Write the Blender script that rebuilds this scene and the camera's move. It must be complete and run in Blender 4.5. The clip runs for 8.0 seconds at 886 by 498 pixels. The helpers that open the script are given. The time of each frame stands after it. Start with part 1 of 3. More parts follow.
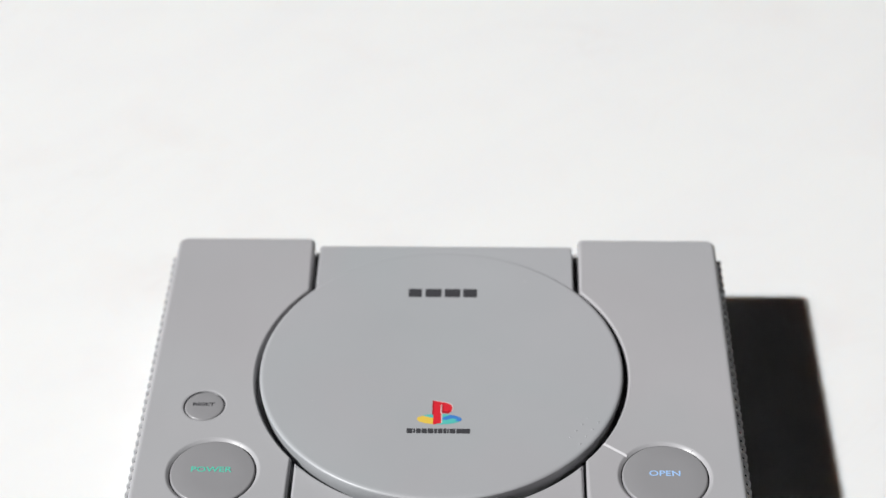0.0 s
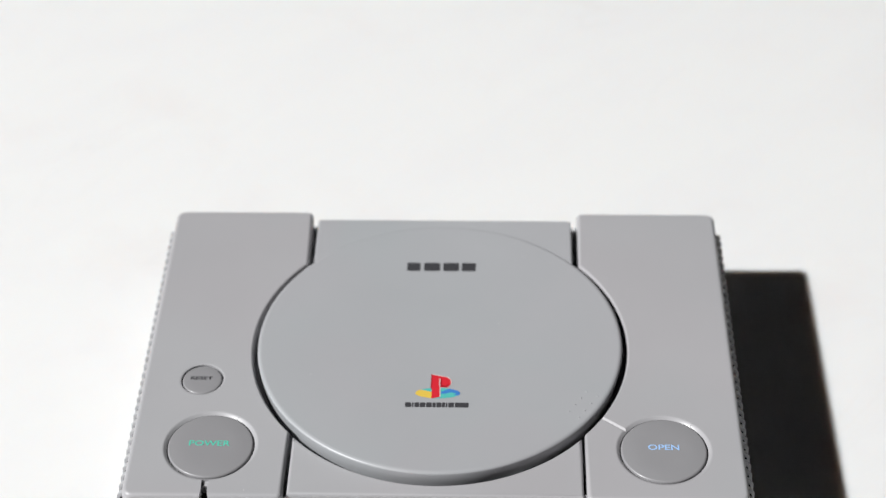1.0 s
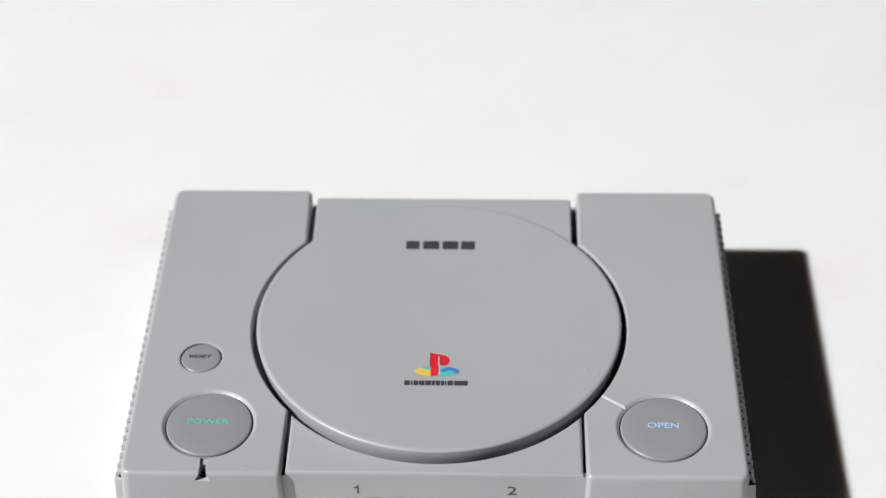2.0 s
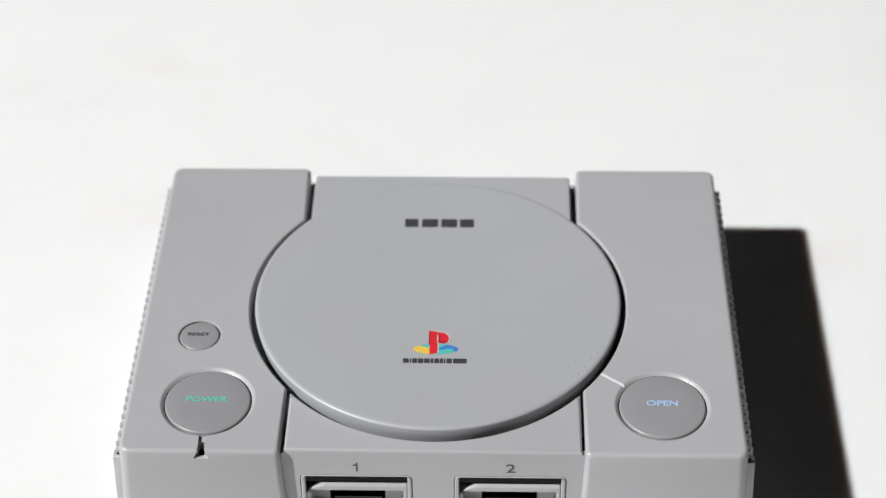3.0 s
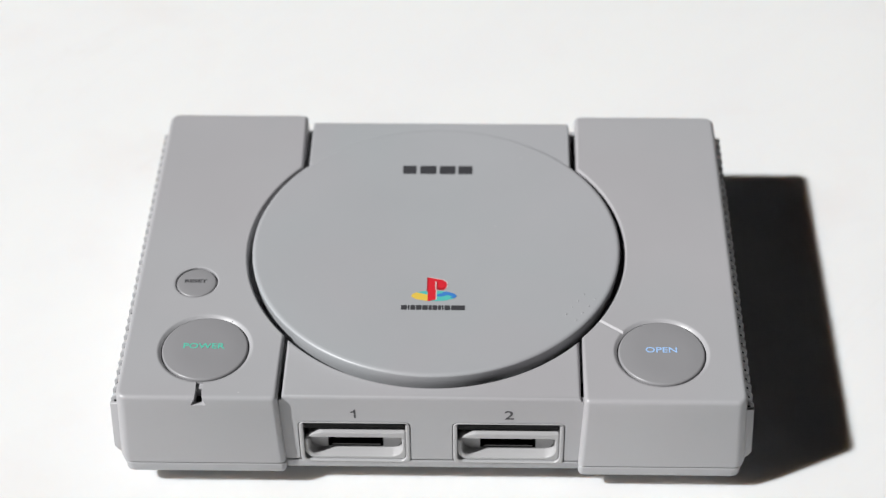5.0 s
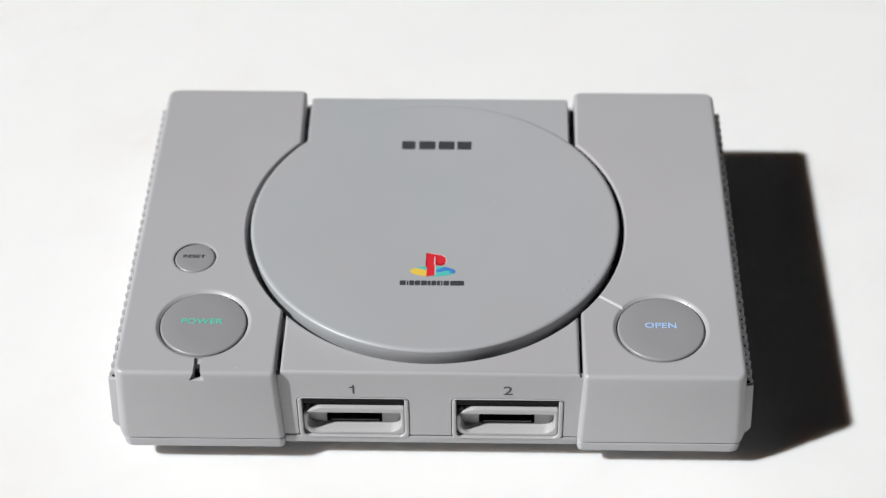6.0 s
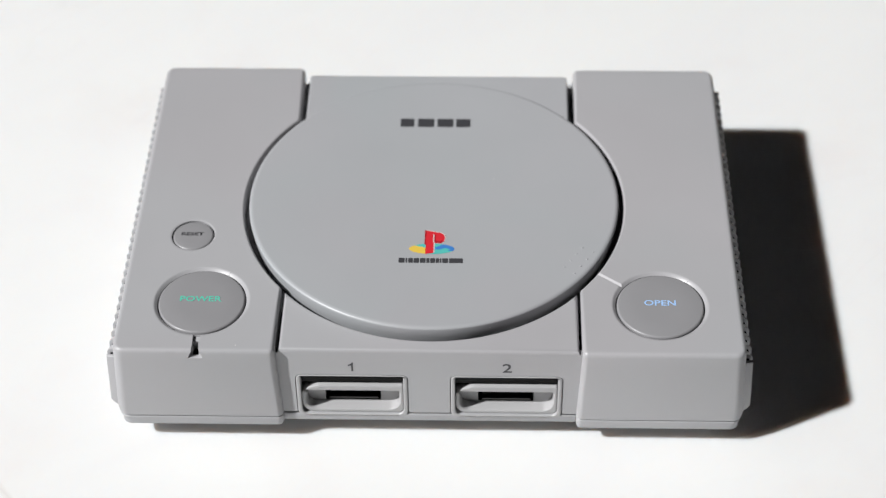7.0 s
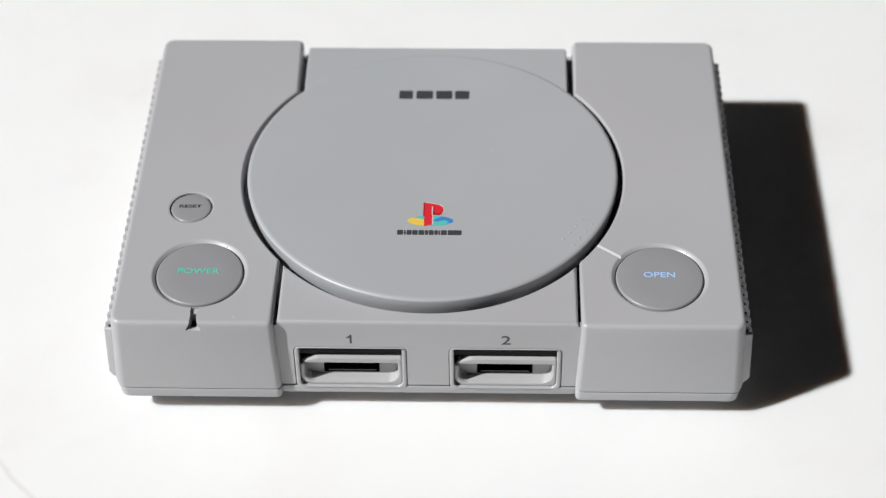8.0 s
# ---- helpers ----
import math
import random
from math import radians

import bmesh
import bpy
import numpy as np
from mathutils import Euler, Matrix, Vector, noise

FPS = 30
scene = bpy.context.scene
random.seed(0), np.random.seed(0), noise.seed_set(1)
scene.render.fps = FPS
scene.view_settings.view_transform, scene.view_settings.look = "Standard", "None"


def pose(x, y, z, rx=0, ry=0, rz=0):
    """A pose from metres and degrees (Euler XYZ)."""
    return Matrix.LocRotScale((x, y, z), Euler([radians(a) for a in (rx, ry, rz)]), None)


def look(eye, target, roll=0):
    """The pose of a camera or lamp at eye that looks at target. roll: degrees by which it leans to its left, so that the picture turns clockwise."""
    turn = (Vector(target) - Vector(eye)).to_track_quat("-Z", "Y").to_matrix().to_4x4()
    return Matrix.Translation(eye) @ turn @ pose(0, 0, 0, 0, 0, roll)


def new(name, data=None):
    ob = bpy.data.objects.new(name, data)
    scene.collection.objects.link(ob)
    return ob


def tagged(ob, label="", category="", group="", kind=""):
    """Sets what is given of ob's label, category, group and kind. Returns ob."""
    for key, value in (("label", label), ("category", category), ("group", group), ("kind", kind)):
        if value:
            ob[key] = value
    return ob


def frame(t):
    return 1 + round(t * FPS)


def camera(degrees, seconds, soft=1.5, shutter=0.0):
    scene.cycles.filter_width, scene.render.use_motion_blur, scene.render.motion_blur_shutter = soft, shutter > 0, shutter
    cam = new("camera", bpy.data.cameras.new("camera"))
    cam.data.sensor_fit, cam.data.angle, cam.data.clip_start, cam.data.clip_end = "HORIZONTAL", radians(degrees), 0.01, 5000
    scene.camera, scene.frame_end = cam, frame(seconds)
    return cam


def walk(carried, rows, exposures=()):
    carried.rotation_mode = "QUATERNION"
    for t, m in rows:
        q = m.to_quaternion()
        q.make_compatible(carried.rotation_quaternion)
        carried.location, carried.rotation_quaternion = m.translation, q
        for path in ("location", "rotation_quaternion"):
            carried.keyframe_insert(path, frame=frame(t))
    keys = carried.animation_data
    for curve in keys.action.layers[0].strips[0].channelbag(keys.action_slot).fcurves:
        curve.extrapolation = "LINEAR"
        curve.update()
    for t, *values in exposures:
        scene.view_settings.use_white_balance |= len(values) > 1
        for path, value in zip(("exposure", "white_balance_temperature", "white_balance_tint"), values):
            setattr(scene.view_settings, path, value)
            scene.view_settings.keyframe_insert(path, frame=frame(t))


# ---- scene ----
cam = camera(24.5, 8.0, soft=1.3)
cam.data.dof.use_dof = True
cam.data.dof.focus_distance = 0.855
cam.data.dof.aperture_fstop = 8.0
PATH = [
    (0.0, 0.02535, -0.58163, 0.69616, 50.031, 0.729, 1.400),
    (0.5, 0.02525, -0.58053, 0.69485, 49.648, 0.710, 1.386),
    (1.0, 0.02557, -0.58051, 0.69337, 49.380, 0.695, 1.401),
    (1.5, 0.02553, -0.58045, 0.69141, 49.160, 0.697, 1.384),
    (3.0, 0.02569, -0.58037, 0.68761, 48.403, 0.661, 1.372),
    (3.5, 0.02576, -0.58020, 0.68607, 48.151, 0.654, 1.369),
    (4.0, 0.02610, -0.58068, 0.68402, 47.884, 0.657, 1.377),
    (4.5, 0.02646, -0.57978, 0.68279, 47.506, 0.681, 1.368),
    (6.0, 0.02586, -0.57949, 0.67836, 46.607, 0.596, 1.351),
    (6.5, 0.02558, -0.57942, 0.67718, 46.343, 0.573, 1.325),
    (7.0, 0.02560, -0.57932, 0.67565, 46.094, 0.568, 1.314),
    (7.5, 0.02625, -0.57928, 0.67386, 45.858, 0.598, 1.320),
    (7.8, 0.02680, -0.57936, 0.67250, 45.622, 0.634, 1.318),
    (8.0, 0.02714, -0.57941, 0.67160, 45.501, 0.658, 1.317),
]
walk(cam, [(t, pose(x, y, z, rx, ry, rz)) for t, x, y, z, rx, ry, rz in PATH], [(0.0, 0.06), (8.0, 0.035)])

# ---- light: low sun through the opening of an unseen, added room ----
SUN_DIR = Vector((-0.950, -0.435, 1.0)).normalized()
world = bpy.data.worlds.new("sky")
scene.world = world
world.use_nodes = True
wn = world.node_tree
sky = wn.nodes.new("ShaderNodeTexSky")
sky.sky_type = "NISHITA"
sky.sun_disc = False
sky.sun_elevation = math.asin(SUN_DIR.z)
sky.sun_rotation = math.atan2(SUN_DIR.x, SUN_DIR.y)
wn.links.new(sky.outputs[0], wn.nodes["Background"].inputs[0])
wn.nodes["Background"].inputs[1].default_value = 0.003
sun_data = bpy.data.lights.new("sun", "SUN")
sun_data.energy = 5.0
sun_data.angle = radians(1.7)
sun_data.color = (1.0, 1.0, 1.0)
sun = new("sun", sun_data)
sun.matrix_world = look(SUN_DIR * 6, (0, 0, 0))

# ---- materials ----


def material(name, colour, rough=0.5, spread=0.0, grain=0.0, grain_size=900.0, drift_size=25.0, metal=0.0, shine=0.5, rough_spread=0.0, reflect_tint=None, dust=0.0):
    """A painted or moulded surface: slow colour drift, fine colour grain, fine relief, patches of reflection colour."""
    m = bpy.data.materials.new(name)
    m.use_nodes = True
    t = m.node_tree
    n, l = t.nodes, t.links
    b = n["Principled BSDF"]
    b.inputs["Roughness"].default_value = rough
    b.inputs["Metallic"].default_value = metal
    b.inputs["Specular IOR Level"].default_value = shine
    co = n.new("ShaderNodeTexCoord")
    slow = n.new("ShaderNodeTexNoise")
    slow.inputs["Scale"].default_value = drift_size
    slow.inputs["Detail"].default_value = 4
    fine = n.new("ShaderNodeTexNoise")
    fine.inputs["Scale"].default_value = grain_size
    fine.inputs["Detail"].default_value = 3
    l.new(co.outputs["Object"], slow.inputs["Vector"])
    l.new(co.outputs["Object"], fine.inputs["Vector"])
    mix = n.new("ShaderNodeMath")
    mix.operation = "MULTIPLY_ADD"
    mix.inputs[1].default_value = 0.35
    l.new(fine.outputs["Fac"], mix.inputs[0])
    l.new(slow.outputs["Fac"], mix.inputs[2])
    ramp = n.new("ShaderNodeMapRange")
    ramp.inputs["From Min"].default_value = 0.45
    ramp.inputs["From Max"].default_value = 0.9
    ramp.inputs["To Min"].default_value = 1 - spread
    ramp.inputs["To Max"].default_value = 1 + spread
    l.new(mix.outputs[0], ramp.inputs["Value"])
    scale = n.new("ShaderNodeVectorMath")
    scale.operation = "SCALE"
    scale.inputs[0].default_value = colour
    # second colour in patches, painted in for soft reflections of the room
    if reflect_tint:
        hue = n.new("ShaderNodeTexNoise")
        hue.inputs["Scale"].default_value = drift_size * 1.3
        hue.inputs["Detail"].default_value = 2
        hue.inputs["Distortion"].default_value = 0.6
        l.new(co.outputs["Object"], hue.inputs["Vector"])
        step = n.new("ShaderNodeMapRange")
        step.inputs["From Min"].default_value = 0.38
        step.inputs["From Max"].default_value = 0.62
        l.new(hue.outputs["Fac"], step.inputs["Value"])
        two = n.new("ShaderNodeMix")
        two.data_type = "RGBA"
        two.inputs[6].default_value = (*colour, 1)
        two.inputs[7].default_value = (*reflect_tint, 1)
        l.new(step.outputs[0], two.inputs[0])
        l.new(two.outputs[2], scale.inputs[0])
    l.new(ramp.outputs[0], scale.inputs["Scale"])
    out = scale.outputs[0]
    if dust:
        specks = n.new("ShaderNodeTexVoronoi")
        specks.inputs["Scale"].default_value = 75.0
        l.new(co.outputs["Object"], specks.inputs["Vector"])
        size = n.new("ShaderNodeMath")
        size.operation = "LESS_THAN"
        size.inputs[1].default_value = dust
        l.new(specks.outputs["Distance"], size.inputs[0])
        few = n.new("ShaderNodeMath")
        few.operation = "GREATER_THAN"
        few.inputs[1].default_value = 0.72
        pick = n.new("ShaderNodeSeparateColor")
        l.new(specks.outputs["Color"], pick.inputs[0])
        l.new(pick.outputs[0], few.inputs[0])
        both = n.new("ShaderNodeMath")
        both.operation = "MULTIPLY"
        l.new(size.outputs[0], both.inputs[0])
        l.new(few.outputs[0], both.inputs[1])
        lint = n.new("ShaderNodeMix")
        lint.data_type = "RGBA"
        lint.inputs[7].default_value = (0.62, 0.61, 0.6, 1)
        l.new(both.outputs[0], lint.inputs[0])
        l.new(out, lint.inputs[6])
        out = lint.outputs[2]
    l.new(out, b.inputs["Base Color"])
    if rough_spread:
        rr = n.new("ShaderNodeMapRange")
        rr.inputs["From Min"].default_value = 0.3
        rr.inputs["From Max"].default_value = 0.7
        rr.inputs["To Min"].default_value = rough - rough_spread
        rr.inputs["To Max"].default_value = rough + rough_spread
        l.new(slow.outputs["Fac"], rr.inputs["Value"])
        l.new(rr.outputs[0], b.inputs["Roughness"])
    if grain:
        bump = n.new("ShaderNodeBump")
        bump.inputs["Strength"].default_value = grain
        bump.inputs["Distance"].default_value = 0.0002
        l.new(fine.outputs["Fac"], bump.inputs["Height"])
        l.new(bump.outputs[0], b.inputs["Normal"])
    return m


def marble_material():
    """White polished marble: broad pale grey clouds, a few thin warm veins."""
    m = bpy.data.materials.new("white_marble")
    m.use_nodes = True
    t = m.node_tree
    n, l = t.nodes, t.links
    b = n["Principled BSDF"]
    b.inputs["Roughness"].default_value = 0.38
    b.inputs["Specular IOR Level"].default_value = 0.12
    b.subsurface_method = "BURLEY"
    b.inputs["Subsurface Weight"].default_value = 0.7
    b.inputs["Subsurface Radius"].default_value = (1.0, 0.8, 0.65)
    b.inputs["Subsurface Scale"].default_value = 0.0065
    co = n.new("ShaderNodeTexCoord")
    turn = n.new("ShaderNodeMapping")
    turn.vector_type = "TEXTURE"
    turn.inputs["Location"].default_value = (3.1, 1.7, 0)
    turn.inputs["Rotation"].default_value = (0, 0, radians(38))
    turn.inputs["Scale"].default_value = (1.0, 0.36, 1.0)
    l.new(co.outputs["Object"], turn.inputs["Vector"])
    cloud = n.new("ShaderNodeTexNoise")
    cloud.inputs["Scale"].default_value = 8.0
    cloud.inputs["Detail"].default_value = 6
    cloud.inputs["Distortion"].default_value = 0.8
    l.new(turn.outputs[0], cloud.inputs["Vector"])
    base = n.new("ShaderNodeValToRGB")
    e = base.color_ramp.elements
    e[0].position, e[0].color = 0.34, (0.761, 0.761, 0.760, 1)
    e[1].position, e[1].color = 0.58, (0.772, 0.774, 0.767, 1)
    l.new(cloud.outputs["Fac"], base.inputs[0])
    vein = n.new("ShaderNodeTexNoise")
    vein.inputs["Scale"].default_value = 3.2
    vein.inputs["Detail"].default_value = 7
    vein.inputs["Distortion"].default_value = 1.6
    l.new(turn.outputs[0], vein.inputs["Vector"])
    line = n.new("ShaderNodeMath")
    line.operation = "SUBTRACT"
    line.inputs[1].default_value = 0.5
    l.new(vein.outputs["Fac"], line.inputs[0])
    mag = n.new("ShaderNodeMath")
    mag.operation = "ABSOLUTE"
    l.new(line.outputs[0], mag.inputs[0])
    thin = n.new("ShaderNodeMapRange")
    thin.inputs["From Min"].default_value = 0.0
    thin.inputs["From Max"].default_value = 0.012
    thin.inputs["To Min"].default_value = 0.10
    thin.inputs["To Max"].default_value = 0.0
    l.new(mag.outputs[0], thin.inputs["Value"])
    patch = n.new("ShaderNodeTexNoise")
    patch.inputs["Scale"].default_value = 6.0
    l.new(co.outputs["Object"], patch.inputs["Vector"])
    where = n.new("ShaderNodeMapRange")
    where.inputs["From Min"].default_value = 0.5
    where.inputs["From Max"].default_value = 0.68
    l.new(patch.outputs["Fac"], where.inputs["Value"])
    amount = n.new("ShaderNodeMath")
    amount.operation = "MULTIPLY"
    l.new(thin.outputs[0], amount.inputs[0])
    l.new(where.outputs[0], amount.inputs[1])
    mix = n.new("ShaderNodeMix")
    mix.data_type = "RGBA"
    mix.inputs[7].default_value = (0.52, 0.46, 0.42, 1)
    l.new(amount.outputs[0], mix.inputs[0])
    l.new(base.outputs[0], mix.inputs[6])
    # one longer warm vein across the near corner of the slab
    off = n.new("ShaderNodeVectorMath")
    off.operation = "SUBTRACT"
    off.inputs[1].default_value = (-0.2322, -0.2269, 0)
    l.new(co.outputs["Object"], off.inputs[0])
    across = n.new("ShaderNodeVectorMath")
    across.operation = "DOT_PRODUCT"
    across.inputs[1].default_value = (0.748, 0.663, 0)
    l.new(off.outputs[0], across.inputs[0])
    wobble = n.new("ShaderNodeTexNoise")
    wobble.inputs["Scale"].default_value = 45.0
    wobble.inputs["Detail"].default_value = 5
    l.new(co.outputs["Object"], wobble.inputs["Vector"])
    shift = n.new("ShaderNodeMath")
    shift.operation = "MULTIPLY_ADD"
    shift.inputs[1].default_value = 0.012
    l.new(wobble.outputs["Fac"], shift.inputs[0])
    l.new(across.outputs["Value"], shift.inputs[2])
    centre = n.new("ShaderNodeMath")
    centre.operation = "SUBTRACT"
    centre.inputs[1].default_value = 0.006
    l.new(shift.outputs[0], centre.inputs[0])
    near = n.new("ShaderNodeMath")
    near.operation = "ABSOLUTE"
    l.new(centre.outputs[0], near.inputs[0])
    width = n.new("ShaderNodeMapRange")
    width.inputs["From Max"].default_value = 0.0022
    width.inputs["To Min"].default_value = 0.55
    width.inputs["To Max"].default_value = 0.0
    l.new(near.outputs[0], width.inputs["Value"])
    faint = n.new("ShaderNodeMath")
    faint.operation = "MULTIPLY"
    l.new(width.outputs[0], faint.inputs[0])
    l.new(wobble.outputs["Fac"], faint.inputs[1])
    mix2 = n.new("ShaderNodeMix")
    mix2.data_type = "RGBA"
    mix2.inputs[7].default_value = (0.50, 0.45, 0.42, 1)
    l.new(faint.outputs[0], mix2.inputs[0])
    l.new(mix.outputs[2], mix2.inputs[6])
    # soft rosy blotches, most of them small
    rosy = n.new("ShaderNodeTexNoise")
    rosy.inputs["Scale"].default_value = 11.0
    rosy.inputs["Detail"].default_value = 5
    rosy.inputs["Distortion"].default_value = 0.4
    l.new(co.outputs["Object"], rosy.inputs["Vector"])
    blotch = n.new("ShaderNodeMapRange")
    blotch.inputs["From Min"].default_value = 0.56
    blotch.inputs["From Max"].default_value = 0.74
    blotch.inputs["To Max"].default_value = 0.22
    l.new(rosy.outputs["Fac"], blotch.inputs["Value"])
    mix3 = n.new("ShaderNodeMix")
    mix3.data_type = "RGBA"
    mix3.inputs[7].default_value = (0.70, 0.63, 0.61, 1)
    l.new(blotch.outputs[0], mix3.inputs[0])
    l.new(mix2.outputs[2], mix3.inputs[6])
    l.new(mix3.outputs[2], b.inputs["Base Color"])
    return m


# broad tone drift and bluish patches here are room reflections put into colour
GREY = material("grey_moulded_plastic", (0.391, 0.383, 0.396), 0.37, 0.035, 0.05, 2600, 9, rough_spread=0.06, reflect_tint=(0.386, 0.386, 0.398), dust=0.02)
LID_GREY = material("grey_lid_plastic_reflect", (0.385, 0.386, 0.401), 0.37, 0.035, 0.05, 2600, 9, rough_spread=0.06, reflect_tint=(0.374, 0.388, 0.401), dust=0.02)
GREY_LOW = material("grey_lower_plastic", (0.378, 0.379, 0.391), 0.38, 0.025, 0.05, 2600, 18)
BUTTON = material("button_grey_plastic", (0.270, 0.267, 0.276), 0.36, 0.02, 0.1, 2600, 30)
PORT = material("port_pale_plastic", (0.40, 0.397, 0.402), 0.36, 0.02, 0.05, 2200, 40)
# black parts; also stands in for the deep shade in the vent slots
DARK = material("black_plastic_and_slot_shade", (0.008, 0.008, 0.008), 0.6, 0.1, 0.05, 1800, 60, shine=0.2)
METAL = material("contact_metal", (0.16, 0.155, 0.15), 0.35, 0.05, 0.0, 900, 60, metal=1.0)
RUBBER = material("black_rubber", (0.03, 0.03, 0.03), 0.85, 0.1, 0.2, 1200, 60)
INK_DARK = material("dark_grey_ink", (0.047, 0.047, 0.052), 0.5, 0.08)
INK_GREEN = material("green_ink", (0.10, 0.56, 0.42), 0.5, 0.05)
INK_BLUE = material("pale_blue_ink", (0.36, 0.56, 0.88), 0.5, 0.05)
RED = material("red_ink", (0.62, 0.022, 0.035), 0.45, 0.05)
YELLOW = material("yellow_ink", (0.72, 0.50, 0.08), 0.45, 0.05)
PALE = material("pale_pink_ink", (0.62, 0.50, 0.49), 0.45, 0.05)
DEEP_RED = material("deep_red_ink", (0.36, 0.012, 0.02), 0.45, 0.05)
TEAL = material("teal_ink", (0.09, 0.46, 0.42), 0.45, 0.05)
BLUE = material("blue_ink", (0.05, 0.20, 0.52), 0.45, 0.05)
MARBLE = marble_material()
PLASTER = material("wall_paint", (0.25, 0.245, 0.24), 0.9, 0.08, 0.3, 120, 2)
BOARDS = material("dark_floor", (0.10, 0.075, 0.055), 0.6, 0.2, 0.2, 90, 3)
TIMBER = material("table_leg_wood", (0.16, 0.10, 0.06), 0.55, 0.2, 0.2, 200, 8)

# ---- mesh helpers ----
H = 0.058  # the console's top plane over the tabletop
DISC = (0.0, 0.0932)  # centre of the round lid


def finish(bm, name, mat, sharp=32):
    bmesh.ops.recalc_face_normals(bm, faces=bm.faces[:])
    me = bpy.data.meshes.new(name)
    bm.to_mesh(me)
    bm.free()
    me.materials.append(mat)
    for p in me.polygons:
        p.use_smooth = True
    me.set_sharp_from_angle(angle=radians(sharp))
    return me


def part(name, bm, mat, parent, label="", lift=0.0, sharp=32):
    """One mesh object under a thing or a part."""
    ob = new(name, finish(bm, name, mat, sharp))
    ob.parent = parent
    ob.location.z = lift
    return tagged(ob, label)


def arc(cx, cy, r, a0, a1, n):
    return [(cx + r * math.cos(radians(a0 + (a1 - a0) * i / n)), cy + r * math.sin(radians(a0 + (a1 - a0) * i / n))) for i in range(n + 1)]


def rounded(corners, n=6):
    """A closed outline from corners (x, y, radius)."""
    out = []
    k = len(corners)
    for i in range(k):
        x, y, r = corners[i]
        p, a, b = Vector((x, y)), Vector(corners[i - 1][:2]), Vector(corners[(i + 1) % k][:2])
        if r <= 0:
            out.append((x, y))
            continue
        u, v = (a - p).normalized(), (b - p).normalized()
        half = u.angle(v) / 2
        d = r / math.tan(half)
        c = p + (u + v).normalized() * (r / math.sin(half))
        s, e = p + u * d - c, p + v * d - c
        sweep = s.angle_signed(e)
        a0 = math.atan2(s.y, s.x)
        for j in range(n + 1):
            q = a0 - sweep * j / n
            out.append((c.x + r * math.cos(q), c.y + r * math.sin(q)))
    return out


def box_outline(x0, y0, x1, y1, r, n=6):
    return rounded([(x0, y0, r), (x1, y0, r), (x1, y1, r), (x0, y1, r)], n)


def circle(cx, cy, r, n=64):
    return [(cx + r * math.cos(2 * math.pi * i / n), cy + r * math.sin(2 * math.pi * i / n)) for i in range(n)]


def inset(pts, d, weights=None):
    """The outline moved inwards by d (counter-clockwise outlines)."""
    if not d:
        return pts
    out = []
    k = len(pts)
    for i in range(k):
        a, p, b = (Vector(pts[j]) for j in (i - 1, i, (i + 1) % k))
        u, v = (p - a), (b - p)
        if u.length < 1e-9 or v.length < 1e-9:
            u = v = (b - a)
        u, v = u.normalized(), v.normalized()
        m = Vector((-u.y - v.y, u.x + v.x))
        m = m.normalized() if m.length > 1e-6 else Vector((-u.y, u.x))
        c = max(0.35, m.dot(Vector((-u.y, u.x))))
        q = p + m * (d * (weights[i] if weights else 1.0) / c)
        out.append((q.x, q.y))
    return out


def fillet(r, n=4):
    """Insets and depths of a rounded top edge."""
    return [(r * (1 - math.sin(math.pi / 2 * i / n)), -r * (1 - math.cos(math.pi / 2 * i / n))) for i in range(n + 1)]


def ring(bm, pts, z):
    return [bm.verts.new((x, y, z)) for x, y in pts]


def skin(bm, a, b):
    k = len(a)
    for i in range(k):
        bm.faces.new((a[i], a[(i + 1) % k], b[(i + 1) % k], b[i]))


def loop_edges(bm, r):
    return [bm.edges.get((r[i], r[(i + 1) % len(r)])) or bm.edges.new((r[i], r[(i + 1) % len(r)])) for i in range(len(r))]


def solid(outline, profile, pockets=(), bm=None, weights=None):
    """A slab with a shaped rim. profile: (inset, height) from the top face's rim down to the underside.
    pockets: (outline, [(inset, height), ...]), sunk into the top face and closed by a floor, or with a
    further straight hole in that floor: (..., outline, height)."""
    bm = bm or bmesh.new()
    if profile[0][0] > 0:
        profile = [(profile[0][0] + 0.0003, profile[0][1]), *profile]
    soft = weights or [1.0] * len(outline)
    rings = [ring(bm, inset(outline, d, soft), z) for d, z in profile]
    for a, b in zip(rings, rings[1:]):
        skin(bm, a, b)
    edges = loop_edges(bm, rings[0])
    for shape, steps, *nested in pockets:
        steps = [(steps[0][0] - 0.0003, steps[0][1]), *steps]
        inner = [ring(bm, inset(shape, d), z) for d, z in steps]
        for a, b in zip(inner, inner[1:]):
            skin(bm, a, b)
        edges += loop_edges(bm, inner[0])
        if nested:
            hole, low = nested
            inside = [ring(bm, hole, z) for z in (steps[-1][1], low)]
            skin(bm, *inside)
            bm.faces.new(inside[1])
            bmesh.ops.triangle_fill(bm, use_beauty=True, use_dissolve=False, edges=loop_edges(bm, inner[-1]) + loop_edges(bm, inside[0]))
        else:
            bm.faces.new(inner[-1])
    if pockets:
        bmesh.ops.triangle_fill(bm, use_beauty=True, use_dissolve=False, edges=edges)
    else:
        bm.faces.new(rings[0])
    bm.faces.new(rings[-1])
    return bm


def to_front(bm, y=0.0):
    """Stands a slab upright: plan y becomes height, its top faces -y at depth y."""
    for v in bm.verts:
        x, z, h = v.co
        v.co = (x, y - h, z)
    return bm


